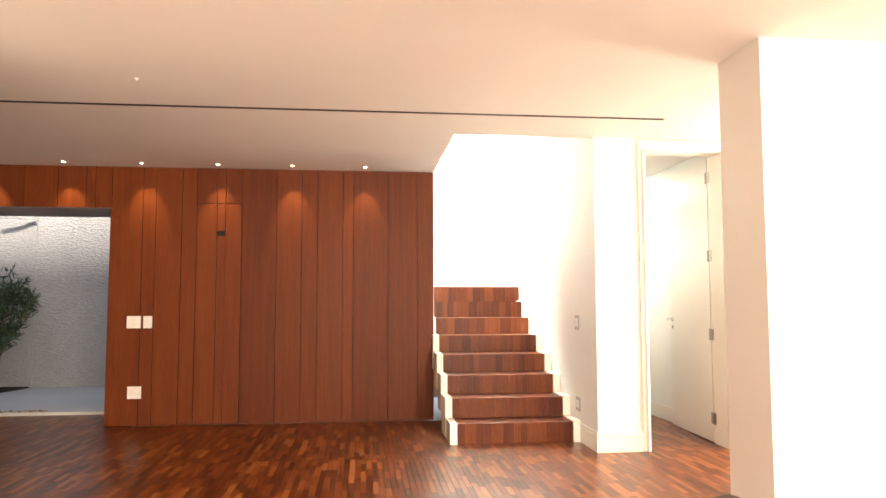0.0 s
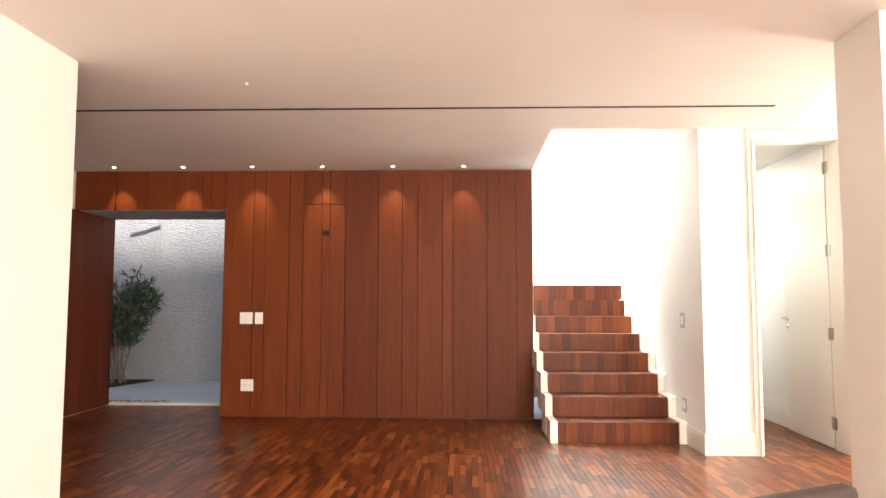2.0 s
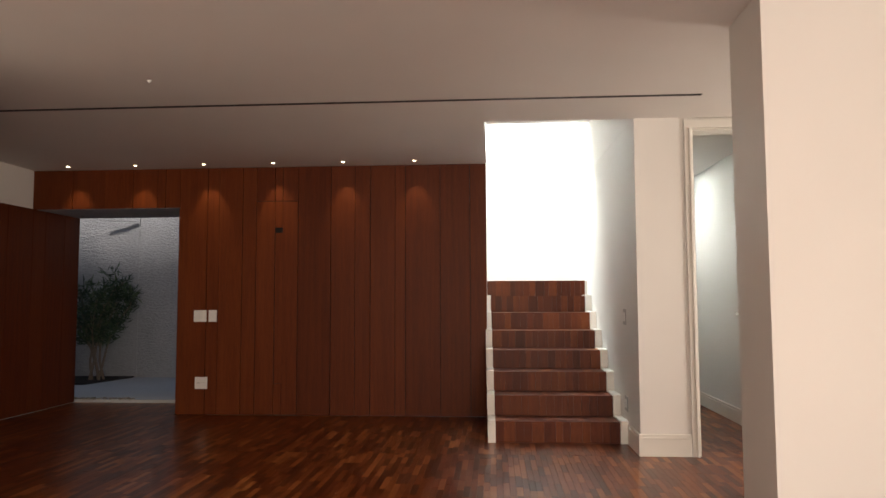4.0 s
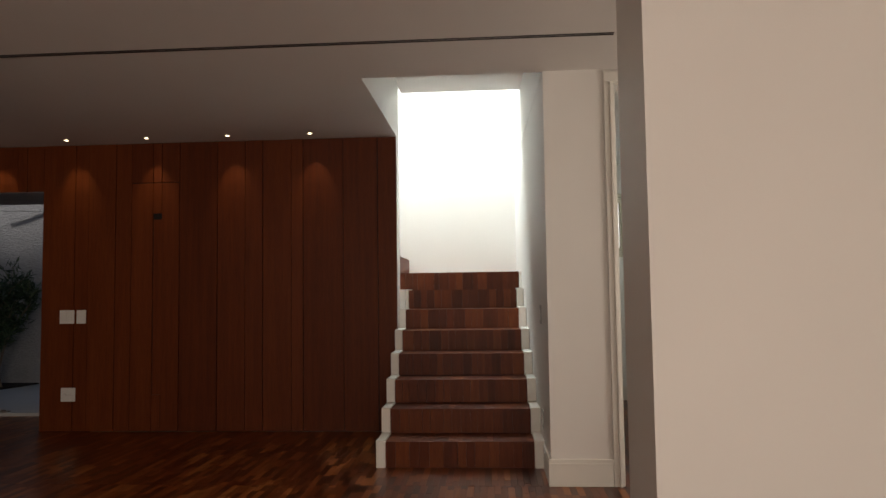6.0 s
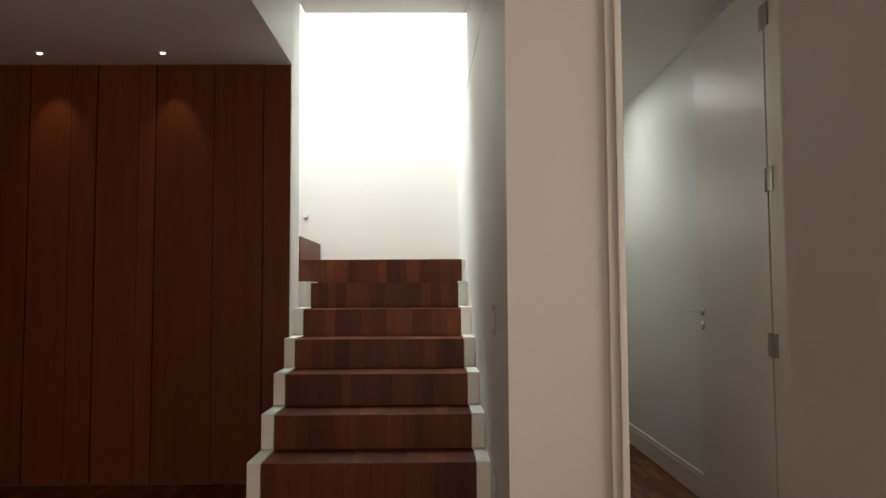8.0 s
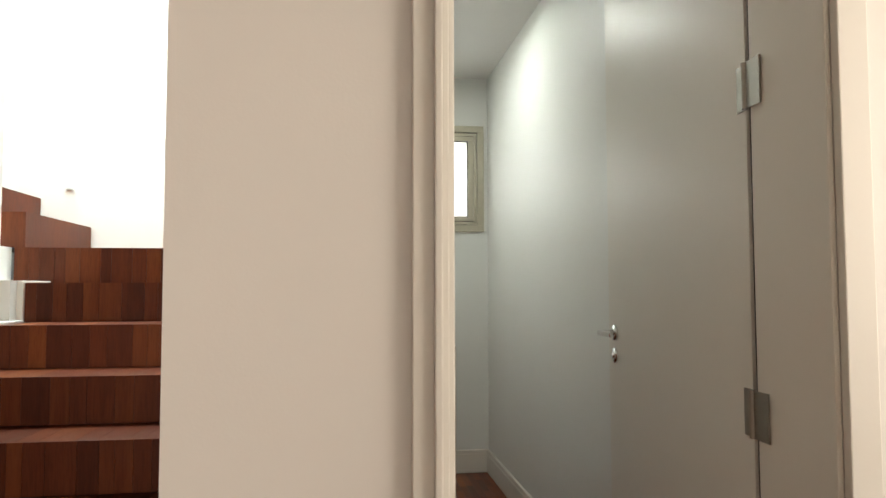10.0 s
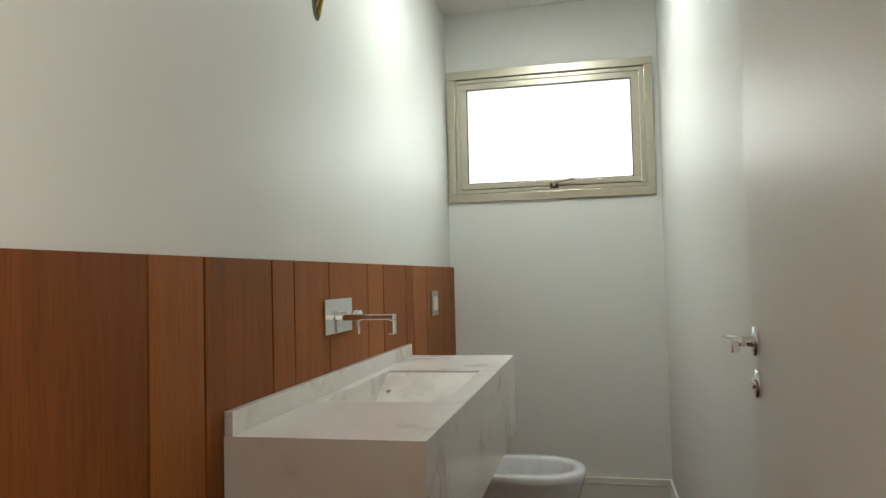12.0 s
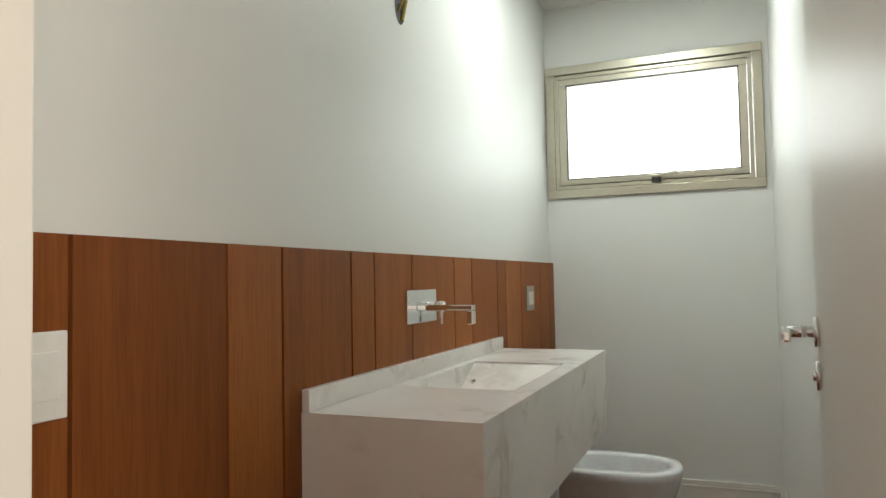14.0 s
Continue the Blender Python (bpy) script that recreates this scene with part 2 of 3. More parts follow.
askew(structure("wall_stair_west", boxes([(SX0 - .068, WY + .012, 0, SX0, 7.87, 5.2), (-1.3, 7.72, 0, SX0 - .07, 7.87, 5.2), (SX0 - .15, DY0, CZ + .001, SX0 + .003, 7.43, 3.4)]), WHITE, "white stairwell wall", "wall"), 7.41, .08)
askew(structure("wall_stair_east", boxes([(SX1, DY0 + .002, 0, LVX0 - .02, LVY + .2, CZ), (SX1, DY0 + .002, CZ + .3, LVX0, 9.4, 5.2), (SX1 - .003, DY0 + .024, CZ, LVX0 - .03, 9.4, CZ + .3)]), WHITE, "white stairwell wall beside the flight", "wall"))
structure("wall_stair_north", bx(-1.2, 9.2, 0, SX1 + .1, 9.4, 5.2), WHITE, "white wall behind the stair landing", "wall")
structure("wall_stair_upper", boxes([(-1.2, 7.95, 3.45, SX1, 8.05, 5.2), (-1.3, 7.95, 1.4, -1.2, 9.4, 5.2)]), WHITE, "white walls of the upper stairwell", "wall")
structure("skylight_kerb", boxes([(-1.3, 7.9, 5.2, SX1 + .1, 8.15, 5.4), (-1.3, 9.22, 5.2, SX1 + .1, 9.45, 5.4), (-1.3, 8.15, 5.2, -.1, 9.22, 5.4), (SX1 - .06, 8.15, 5.2, SX1 + .1, 9.22, 5.4)]), WHITE, "white kerb round the stair skylight", "ceiling")
structure("pier", bx(SX1, DY0, 0, DX0 - .06, DY0 + .004, CZ), WHITE, "white pier between stair and lavatory door", "wall")
structure("wall_door", boxes([(LVX0 - .02, DY0 + .004, 0, DX0, DY1, CZ), (DX1, DY0 + .004, 0, 4.6, DY1, CZ), (DX0, DY0 + .004, DZ, DX1, DY1, CZ)]), WHITE, "white wall with the lavatory door", "wall")
structure("wall_lavatory_west", bx(LVX0 - .02, DY1, 0, LVX0 - .004, LVY, CZ), LAV, "glossy white lavatory wall", "wall")
structure("wall_lavatory_east", bx(LVX1, DY1, 0, LVX1 + .15, LVY + .2, CZ), LAV, "glossy white lavatory wall", "wall")
wx0, wx1, wz0, wz1 = 2.40, 3.40, 1.65, 2.27
structure("wall_lavatory_north", boxes([(LVX0 - .02, LVY, 0, LVX1, LVY + .2, wz0), (LVX0 - .02, LVY, wz1, LVX1, LVY + .2, CZ), (LVX0 - .02, LVY, wz0, wx0, LVY + .2, wz1), (wx1, LVY, wz0, LVX1, LVY + .2, wz1)]), LAV, "white lavatory wall pierced by a high window", "wall")

# glazed doors behind the walk
gd = structure("window_1", boxes([(.2, -3.85, 0, 4.0, -3.75, .06), (.2, -3.85, 2.44, 4.0, -3.75, 2.5)]), ALU, "wide aluminium glazed doors to the terrace", "window")
for k in range(5):
    xx = .2 + k * .935
    part("window_frame", bx(xx, -3.85, .06, xx + .06, -3.75, 2.44, bevel=.004), ALU, gd)

# ground outside and sky
structure("ground", boxes([(-60, -60, -.4, 60, -3.9, -.21), (-60, PY + .002, -.4, 60, 60, -.21)]), SLAB, "pale paved ground outside", "ground")

# panelled wall boards
EDGES = [OX, -1.985, -1.855, -1.595, -1.445, -1.155, -.985, -.63, -.37, -.205, .06, .17, .54, .855, SX0 - .002]
for k, (a, b) in enumerate(zip(EDGES, EDGES[1:])):
    deep = (.0, .006, .0, .005)[k % 4]
    if k in (4, 5):
        continue
    piece("plank", a + .003, WY + deep, .004, b - .003, WY + .03, CZ - .003, PANEL, wall_north)
for a, b in ((-1.445, -1.240), (-1.240, -1.155), (-1.155, -.985)):
    piece("plank", a + .003, WY, 2.279, b - .003, WY + .03, CZ - .003, PANEL, wall_north)
LINTEL = [LX, -3.52, -3.15, -2.83, -2.55, -2.46, OX]
for k, (a, b) in enumerate(zip(LINTEL, LINTEL[1:])):
    piece("plank", a + .003, WY + (.0, .005)[k % 2], OZ, b - .003, WY + .03, CZ - .003, PANEL, wall_north)
for k in range(3):
    piece("plank", OX - .02, WY + .032 + k * .34, .004, OX + .02, WY + .366 + k * .34, OZ - .006, PANEL, wall_north)
clad = structure("wall_cladding_west", bx(LX, -3.6, 0, LX + .012, PY, OZ), DARK, "backing of the low wood cladding on the side wall", "wall")
yy = PY
rnd = random.Random(4)
while yy > 3.2:
    w = rnd.choice((.22, .30, .36, .41))
    piece("plank", LX + .012, yy - w + .003, .004, LX + .035, yy - .003, OZ, PANEL, clad)
    yy -= w

# concealed door in the panelling, its finger pull a sunken strip
door = structure("door_1", bx(-1.441, WY + .022, .006, -.989, WY + .03, 2.273), DARK, "concealed flush door in the wood panelling", "door")
for a, b, z0, z1 in ((-1.440, -1.242, .008, 2.272), (-1.153, -.990, .008, 2.272), (-1.238, -1.157, .008, .33), (-1.238, -1.157, 1.99, 2.272)):
    piece("board", a, WY + .001, z0, b, WY + .03, z1, PANEL, door)
piece("finger_pull", -1.238, WY + .018, .332, -1.157, WY + .03, 1.935, PANEL, door)

# linear diffuser slot and ceiling fittings
slot = structure("ceiling_diffuser", boxes([(-3.2, 4.965, CZ - .004, 2.575, 4.975, CZ + .001), (-3.2, 4.990, CZ - .004, 2.575, 5.000, CZ + .001)]), BLACK, "twin black slots of a linear air diffuser", "diffuser")


def downlight(x, y):
    d = thing("downlight", "small lit warm recessed spotlight in the ceiling", "lamp", "spotlights along the panelled wall", (x, y, CZ))
    bm = bmesh.new()
    rod(bm, (0, 0, -.004), (0, 0, .001), .028)
    part("ring", bm, PLASTIC, d, "white ring")
    bm = bmesh.new()
    rod(bm, (0, 0, -.007), (0, 0, -.0045), .015)
    part("lens", bm, LED, d, "glowing lens")
    lamp = new("spot", bpy.data.lights.new("spot", "SPOT"))
    lamp.data.energy, lamp.data.spot_size, lamp.data.spot_blend = 15, radians(52), .7
    lamp.data.color, lamp.data.shadow_soft_size = (1, .80, .45), .02
    lamp.matrix_world = look((x, y, CZ - .012), (x, y + 1.0, CZ - 2.3))


for k in range(6):
    downlight(-3.44 + k * .746, 7.18)

# ---- stairs ----
RISE, GO, N, SY = .1785, .31, 8, 6.10
TX0, TX1 = 1.105, 2.15
stairs = thing("staircase", "straight stair flight of dark red boards with white stepped skirting", "stairs")
rnd = random.Random(11)
for k in range(N):
    y0, z1 = SY + GO * k, RISE * (k + 1)
    depth = GO if k < N - 1 else 9.2 - y0
    dx = -SKEW * GO * k
    xa, xb = (TX0 + dx, TX1 + dx) if k < N - 1 else (.88, SX1 - .03 + dx)
    part("step_core", bx(xa + .002, y0 + .014, 0 if k < 2 else z1 - 2 * RISE, xb - .002, y0 + depth + .012, z1 - .012), DARK, stairs)
    x = xa
    while x < xb - .01:
        w = min(rnd.choice((.05, .06, .07, .07, .10)), xb - x)
        if xb - x - w < .04:
            w = xb - x
        piece("riser_board", x + .0006, y0, z1 - RISE + (.0 if k == 0 else .001), x + w - .0006, y0 + .013, z1, STEP, stairs)
        x += w
    x = xa
    while x < xb - .01:
        w = min(rnd.choice((.05, .07, .07, .10)), xb - x)
        if xb - x - w < .03:
            w = xb - x
        piece("tread_board", x + .0006, y0 + .0135, z1 - .011, x + w - .0006, y0 + depth, z1 - .0005, STEP, stairs)
        x += w
for xa, xb, n0 in ((TX0 - .065, TX0, 0), (TX1, SX1 - .001, 0)):
    for k in range(N - 1):
        y0 = SY - .02 + GO * k
        hi = RISE * (k + 1) + .01
        dx = -SKEW * GO * k
        part("skirting", bx(xa + dx, y0, max(0, hi - 2 * RISE), xb + dx - (.006 if xa > 2 else 0), y0 + GO - .001, hi, bevel=.004), SATIN, stairs, "white stepped skirting")
askew(part("skirting", bx(SX1 - .029, SY - .012 + GO * 7, RISE * 6, SX1 - .001, 9.199, RISE * 8 - .002), SATIN, stairs, "white skirting of the landing"))
# first riser of the upper flight
upper = thing("upper_staircase", "start of a second flight of dark red boards on the landing", "stairs")
for k in range(6):
    z = RISE * N + k * RISE
    part("step", bx(.93 - .3 * (k + 1), 8.272, z, .93 - .3 * k, 9.198, z + RISE), STEP, upper)
part("landing_side", boxes([(-1.2, 7.88, 0, .87, 8.268, RISE * N), (.872, 7.872, 0, 1.038, 8.268, RISE * 7 + .01)]), WHITE, upper, "white flank")

# ---- skirting boards ----
def skirt(name, rows):
    board = structure(name, boxes(rows, bevel=.004), SATIN, "white lacquered skirting board", "baseboard")
    for x0, y0, z0, x1, y1, z1 in rows:
        lift = (.003, 0) if x1 - x0 < y1 - y0 else (0, .003)
        part("bead", bx(x0 - lift[0], y0 - lift[1], z1 - .034, x1 - .003, y1 - .003, z1 - .026, bevel=.002), SATIN, board)


skirt("baseboard_pier", [(SX1 - .016, DY0 - .016, 0, DX0 - .062, DY0 - .0005, .17), (SX1 - .016, DY0 + .001, 0, SX1 - .0005, SY - .02, .17)])
skirt("baseboard_hall", [(DX1 + .07, DY0 - .016, 0, 4.6, DY0 + .003, .17)])
skirt("baseboard_lavatory", [(LVX1 - .016, DY1, 0, LVX1 - .0005, LVY - .017, .15), (LVX0, LVY - .016, 0, LVX1 - .0005, LVY - .0005, .15)])

# ---- lavatory door ----
frame_d = structure("door_frame", boxes([(DX0 - .06, DY0 - .018, 0, DX0, DY0 + .003, DZ), (DX1, DY0 - .018, 0, DX1 + .06, DY0 + .003, DZ), (DX0 - .06, DY0 - .018, DZ, DX1 + .06, DY0 + .003, DZ + .07),
                                         (DX0, DY0 + .002, 0, DX0 + .012, DY1 + .006, DZ - .012), (DX1 - .012, DY0 + .002, 0, DX1, 5.872, DZ - .012), (DX0, DY0 + .002, DZ - .012, DX1, DY1 + .006, DZ),
                                         (DX0 - .025, DY0 - .03, 0, DX0 - .012, DY0 - .015, DZ)], bevel=.003), SATIN, "moulded cream-white door casing", "trim")
part("strike_plate", bx(DX0 + .0121, DY1 - .19, .86, DX0 + .0145, DY1 - .075, 1.125, bevel=.001), METAL, frame_d, "steel strike plate")
part("strike_lip", bx(DX0 + .0147, DY1 - .12, 1.03, DX0 + .02, DY1 - .06, 1.095, bevel=.002), METAL, frame_d, "bent steel strike lip")
leaf = thing("lavatory_door", "open tall white lacquered door leaf on steel hinges", "door", "", (DX1 - .006, 5.885, 0))
leaf.rotation_euler = (0, 0, radians(-2.4))
part("leaf", bx(.0, .014, .008, .036, .945, DZ - .015, bevel=.002), SATIN, leaf)
for z in (.22, .955, 1.655, 2.36):
    h = bmesh.new()
    rod(h, (-.010, 0, z - .05), (-.010, 0, z + .05), .007)
    hinge = part("hinge", h, METAL, leaf, "brushed steel hinge")
    part("hinge_plate", boxes([(-.004, .004, z - .05, -.0005, .045, z + .05), (-.0105, -.060, z - .05, -.0065, -.008, z + .05)]), METAL, hinge)
# the shade in the hinge gap is a black strip set behind it
part("hinge_gap_shade", bx(.008, -.008, .01, .030, .0135, DZ - .02), BLACK, leaf, "black strip standing for the shade in the hinge gap")
hy, hz = .88, 1.072
bm = bmesh.new()
rod(bm, (-.008, hy, hz), (0, hy, hz), .026, seg=24)
rod(bm, (-.05, hy, hz), (-.005, hy, hz), .010)
rosette = part("rosette", bm, CHROME, leaf, "chrome rosette", True)
bm = bmesh.new()
box(bm, -.060, hy - .115, hz - .009, -.046, hy + .012, hz + .009, bevel=.004)
part("lever", bm, CHROME, rosette, "chrome lever handle")
bm = bmesh.new()
rod(bm, (-.007, hy, hz - .075), (0, hy, hz - .075), .025, seg=24)
rod(bm, (-.012, hy, hz - .075), (-.006, hy, hz - .075), .009)
part("lock_rosette", bm, CHROME, leaf, "round chrome lock cover", True)

# ---- lavatory ----
wains = structure("wainscot", bx(LVX0 - .004, DY1, 0, LVX0 + .004, LVY, 1.25), DARK, "backing of the lavatory wood wainscot", "wall")
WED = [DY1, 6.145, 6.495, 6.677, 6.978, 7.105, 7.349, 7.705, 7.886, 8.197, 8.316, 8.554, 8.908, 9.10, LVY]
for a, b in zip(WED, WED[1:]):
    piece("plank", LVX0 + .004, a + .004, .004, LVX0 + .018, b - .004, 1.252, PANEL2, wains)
PX = LVX0 + .018

vanity = thing("vanity", "wall-hung white veined marble vanity with a sunken ramp basin", "washbasin")
vx, vy0, vy1, vt, vb = 2.795, 6.745, 8.23, .885, .585
bx0, bx1, by0, by1 = 2.418, 2.735, 7.165, 7.765
ex, e0, e1 = vx - .0203, vy0 + .0203, vy1 - .0203
part("top", boxes([(PX, e0, vt - .02, bx0, e1, vt), (bx1, e0, vt - .02, ex, e1, vt), (bx0, e0, vt - .02, bx1, by0, vt), (bx0, by1, vt - .02, bx1, e1, vt)]), MARBLE, vanity)
part("apron", boxes([(vx - .02, vy0, vb, vx, vy1, vt), (PX, vy0, vb, vx - .0201, vy0 + .02, vt), (PX, vy1 - .02, vb, vx - .0201, vy1, vt), (PX, vy0 + .0203, vb, vx - .0203, vy1 - .0203, vb + .02)]), MARBLE, vanity)
part("backsplash", bx(PX + .0005, vy0 + .001, vt + .0003, PX + .02, vy1 - .03, vt + .05, bevel=.002), MARBLE, vanity)
part("basin_wall", boxes([(bx0 - .012, by0 - .012, vt - .15, bx0, by1 + .012, vt - .0205), (bx1, by0 - .012, vt - .15, bx1 + .012, by1 + .012, vt - .0205),
                          (bx0, by0 - .012, vt - .15, bx1, by0, vt - .0205), (bx0, by1, vt - .15, bx1, by1 + .012, vt - .0205)]), MARBLE, vanity)
bm = bx(bx0, by0, vt - .150, bx1, by1, vt - .135)
part("basin_floor", bm, MARBLE, vanity, "flat marble basin floor")
bm = bx(bx0, by1 - .012, vt - .134, bx1, by1 - .0005, vt - .006)
for q in bm.verts:
    if q.co.z < vt - .1:
        q.co.y -= .25
part("basin_ramp", bm, MARBLE, vanity, "sloping marble end of the basin")
bm = bmesh.new()
rod(bm, (bx0 + .03, by1 - .108, vt - .066), (bx0 + .03, by1 - .112, vt - .052), .010)
part("drain", bm, CHROME, vanity, "small chrome drain")

tap = thing("basin_tap", "wall-mounted chrome basin mixer with square plate", "tap")
part("plate", bx(PX, 7.298, 1.043, PX + .008, 7.52, 1.144, bevel=.0015), CHROME, tap)
part("spout", boxes([(PX + .008, 7.365, 1.082, 2.555, 7.395, 1.098), (2.537, 7.365, 1.04, 2.555, 7.395, 1.0815)], bevel=.003), CHROME, tap)
bm = bmesh.new()
rod(bm, (PX + .006, 7.47, 1.09), (PX + .055, 7.47, 1.09), .016, seg=20)
rod(bm, (PX + .045, 7.47, 1.09), (PX + .045, 7.47, 1.035), .005)
part("handle", bm, CHROME, tap, "", True)

# toilet
toilet = thing("toilet", "white ceramic toilet without a lid, beside the vanity", "toilet", "", (2.36, 8.46, -.04))


def bowl_ring(bm, cx, cy, rx, ry, z, seg=40):
    return [bm.verts.new((cx + rx * math.copysign(abs(math.cos(a)) ** .8, math.cos(a)), cy + ry * math.copysign(abs(math.sin(a)) ** .8, math.sin(a)), z)) for a in (2 * math.pi * i / seg for i in range(seg))]


def lathe(rings):
    bm = bmesh.new()
    rows = [bowl_ring(bm, *r) for r in rings]
    for p, q in zip(rows, rows[1:]):
        for i in range(len(p)):
            j = (i + 1) % len(p)
            bm.faces.new((p[i], p[j], q[j], q[i]))
    bm.faces.new(rows[0][::-1])
    bm.faces.new(rows[-1])
    bmesh.ops.recalc_face_normals(bm, faces=bm.faces[:])
    return bm


part("bowl", lathe([(.36, 0, .25, .15, 0), (.37, 0, .25, .155, .15), (.40, 0, .27, .18, .32), (.41, 0, .285, .195, .40), (.41, 0, .287, .197, .425), (.41, 0, .28, .19, .435),
                    (.42, 0, .225, .142, .436), (.42, 0, .218, .135, .424), (.42, 0, .20, .12, .34), (.41, 0, .15, .095, .27)]), CERAMIC, toilet, "", True)
part("back_shelf", bx(.008, -.185, .0, .22, .185, .43, bevel=.02), CERAMIC, toilet)
bm = bmesh.new()
bmesh.ops.create_circle(bm, cap_ends=True, segments=28, radius=.12, matrix=Matrix.Translation((.42, 0, .30)) @ Matrix.Diagonal((1.4, .9, 1, 1)))
part("water", bm, plain("dark_water", (.05, .06, .07), .04), toilet, "still dark water")

# window of the lavatory
win = structure("window_2", boxes([(2.352, LVY - .018, 1.60, 3.44, LVY + .04, 1.645), (2.352, LVY - .018, 2.275, 3.44, LVY + .04, 2.32), (2.352, LVY - .018, 1.645, 2.397, LVY + .04, 2.275), (3.395, LVY - .018, 1.645, 3.44, LVY + .04, 2.275)], bevel=.003), ALU, "champagne aluminium top-hung window with frosted glass", "window")
part("window_frame", boxes([(2.40, LVY - .006, 1.648, 3.392, LVY + .05, 1.668), (2.40, LVY - .006, 2.252, 3.392, LVY + .05, 2.272), (2.40, LVY - .006, 1.668, 2.42, LVY + .05, 2.252), (3.372, LVY - .006, 1.668, 3.392, LVY + .05, 2.252)], bevel=.002), ALU, win)
part("sash", boxes([(2.423, LVY - .012, 1.671, 3.369, LVY + .035, 1.70), (2.423, LVY - .012, 2.215, 3.369, LVY + .035, 2.249), (2.423, LVY - .012, 1.70, 2.462, LVY + .035, 2.215), (3.33, LVY - .012, 1.70, 3.369, LVY + .035, 2.215)], bevel=.004), ALU, win)
part("gasket", boxes([(2.461, LVY - .0125, 1.699, 3.331, LVY + .007, 1.704), (2.461, LVY - .0125, 2.211, 3.331, LVY + .007, 2.216), (2.461, LVY - .0125, 1.704, 2.466, LVY + .007, 2.211), (3.326, LVY - .0125, 1.704, 3.331, LVY + .007, 2.211)]), BLACK, win, "thin black rubber gasket")
part("shadow_joint", boxes([(2.398, LVY - .004, 1.6455, 3.394, LVY + .03, 1.6478), (2.398, LVY - .004, 2.2722, 3.394, LVY + .03, 2.2748), (2.42, LVY - .004, 1.668, 3.372, LVY + .02, 1.6708), (2.42, LVY - .004, 2.2492, 3.372, LVY + .02, 2.252)]), BLACK, win, "dark joint between frame and sash")
pane = part("pane", bx(2.46, LVY + .008, 1.698, 3.332, LVY + .014, 2.217), FROST, win, "frosted glass pane")
pane.visible_shadow = False
wh = part("latch", boxes([(2.90, LVY - .022, 1.655, 2.945, LVY - .012, 1.685)], bevel=.002), BLACK, win, "dark latch body")
bm = bmesh.new()
rod(bm, (2.92, LVY - .03, 1.685), (3.03, LVY - .045, 1.700), .008)
rod(bm, (2.92, LVY - .03, 1.685), (2.92, LVY - .012, 1.67), .008)
part("latch_handle", bm, ALU, wh, "curved metal latch handle")
structure("backdrop", bx(1.9, 9.85, .9, 3.9, 9.86, 3.2), HAZE, "bright overcast sky beyond the frosted pane", "backdrop")


# ---- switches and outlets ----
def plate_x(name, label, x, y, z, w, h, side, keys, cat="switch", rocker=True, mat=None):
    """A plate on a wall that faces +x (side 1) or -x (side -1)."""
    t = thing(name, label, cat, "", (x, y, z))
    part("plate", bx(*sorted((0, side * .009))[:1], -w / 2, -h / 2, max(0, side * .009), w / 2, h / 2, bevel=.003), mat or PLASTIC, t)
    for k in range(keys):
        z0 = -h * .28 + k * h * .56 / keys
        a, b = sorted((side * .009, side * .012))
        part("rocker" if rocker else "socket", bx(a, -w * .3, z0 + .001, b, w * .3, z0 + h * .56 / keys - .001, bevel=.001), PLASTIC if rocker else BLACK, t)


def plate_y(name, label, x, y, z, w, h, keys, cat="switch", rocker=True):
    """A plate on a wall that faces -y."""
    t = thing(name, label, cat, "", (x, y, z))
    part("plate", bx(-w / 2, -.010, -h / 2, w / 2, 0, h / 2, bevel=.003), PLASTIC, t)
    for k in range(keys):
        x0 = -w * .36 + k * w * .72 / keys
        if rocker:
            part("rocker", bx(x0 + .002, -.014, -h * .32, x0 + w * .72 / keys - .002, -.0102, h * .32, bevel=.0015), PLASTIC, t)
        else:
            for s in (-.011, 0, .011):
                bm = bmesh.new()
                rod(bm, (x0 + w * .36 / keys + s, -.0115, -.003 if s else .006), (x0 + w * .36 / keys + s, -.0099, -.003 if s else .006), .0026, seg=8)
                part("socket_hole", bm, BLACK, t)


plate_y("light_switch", "double white light switch plate on wood panelling", -2.042, WY - .001, 1.047, .138, .125, 2)
plate_y("light_switch", "narrow white light switch plate on wood panelling", -1.905, WY - .001, 1.047, .088, .125, 1)
plate_y("wall_outlet", "square white double power outlet on wood panelling", -2.018, WY - .001, .337, .136, .125, 2, "outlet", False)
plate_x("light_switch", "grey light switch plate on the white stair wall", SX1 - .006, 6.14, 1.06, .12, .135, -1, 2, mat=GREY)
plate_x("wall_outlet", "grey power outlet low on the white stair wall", SX1 - .006, 6.14, .33, .12, .125, -1, 1, "outlet", mat=GREY)
plate_x("light_switch", "white light switch plate on the wood wainscot", PX, 6.095, 1.05, .078, .125, 1, 1)
plate_x("wall_outlet", "grey power outlet on the wood wainscot", PX, 8.69, 1.078, .13, .115, 1, 1, "outlet", True, METAL)
plate_x("light_switch", "white light switch plate on the white return wall", -2.03, 3.12, .90, .08, .125, 1, 1)
plate_y("stair_light", "small grey wall fitting behind the landing", .80, 9.199, 1.86, .05, .05, 1, "fixture")

# ceiling lamp of the lavatory
lav = thing("ceiling_lamp", "lit round white recessed lamp in the lavatory ceiling", "lamp", "", (2.92, 8.05, CZ))
bm = bmesh.new()
rod(bm, (0, 0, -.008), (0, 0, 0), .12, seg=32)
part("ring", bm, PLASTIC, lav, "white trim ring")
bm = bmesh.new()
rod(bm, (0, 0, -.0105), (0, 0, -.0082), .1, seg=32)
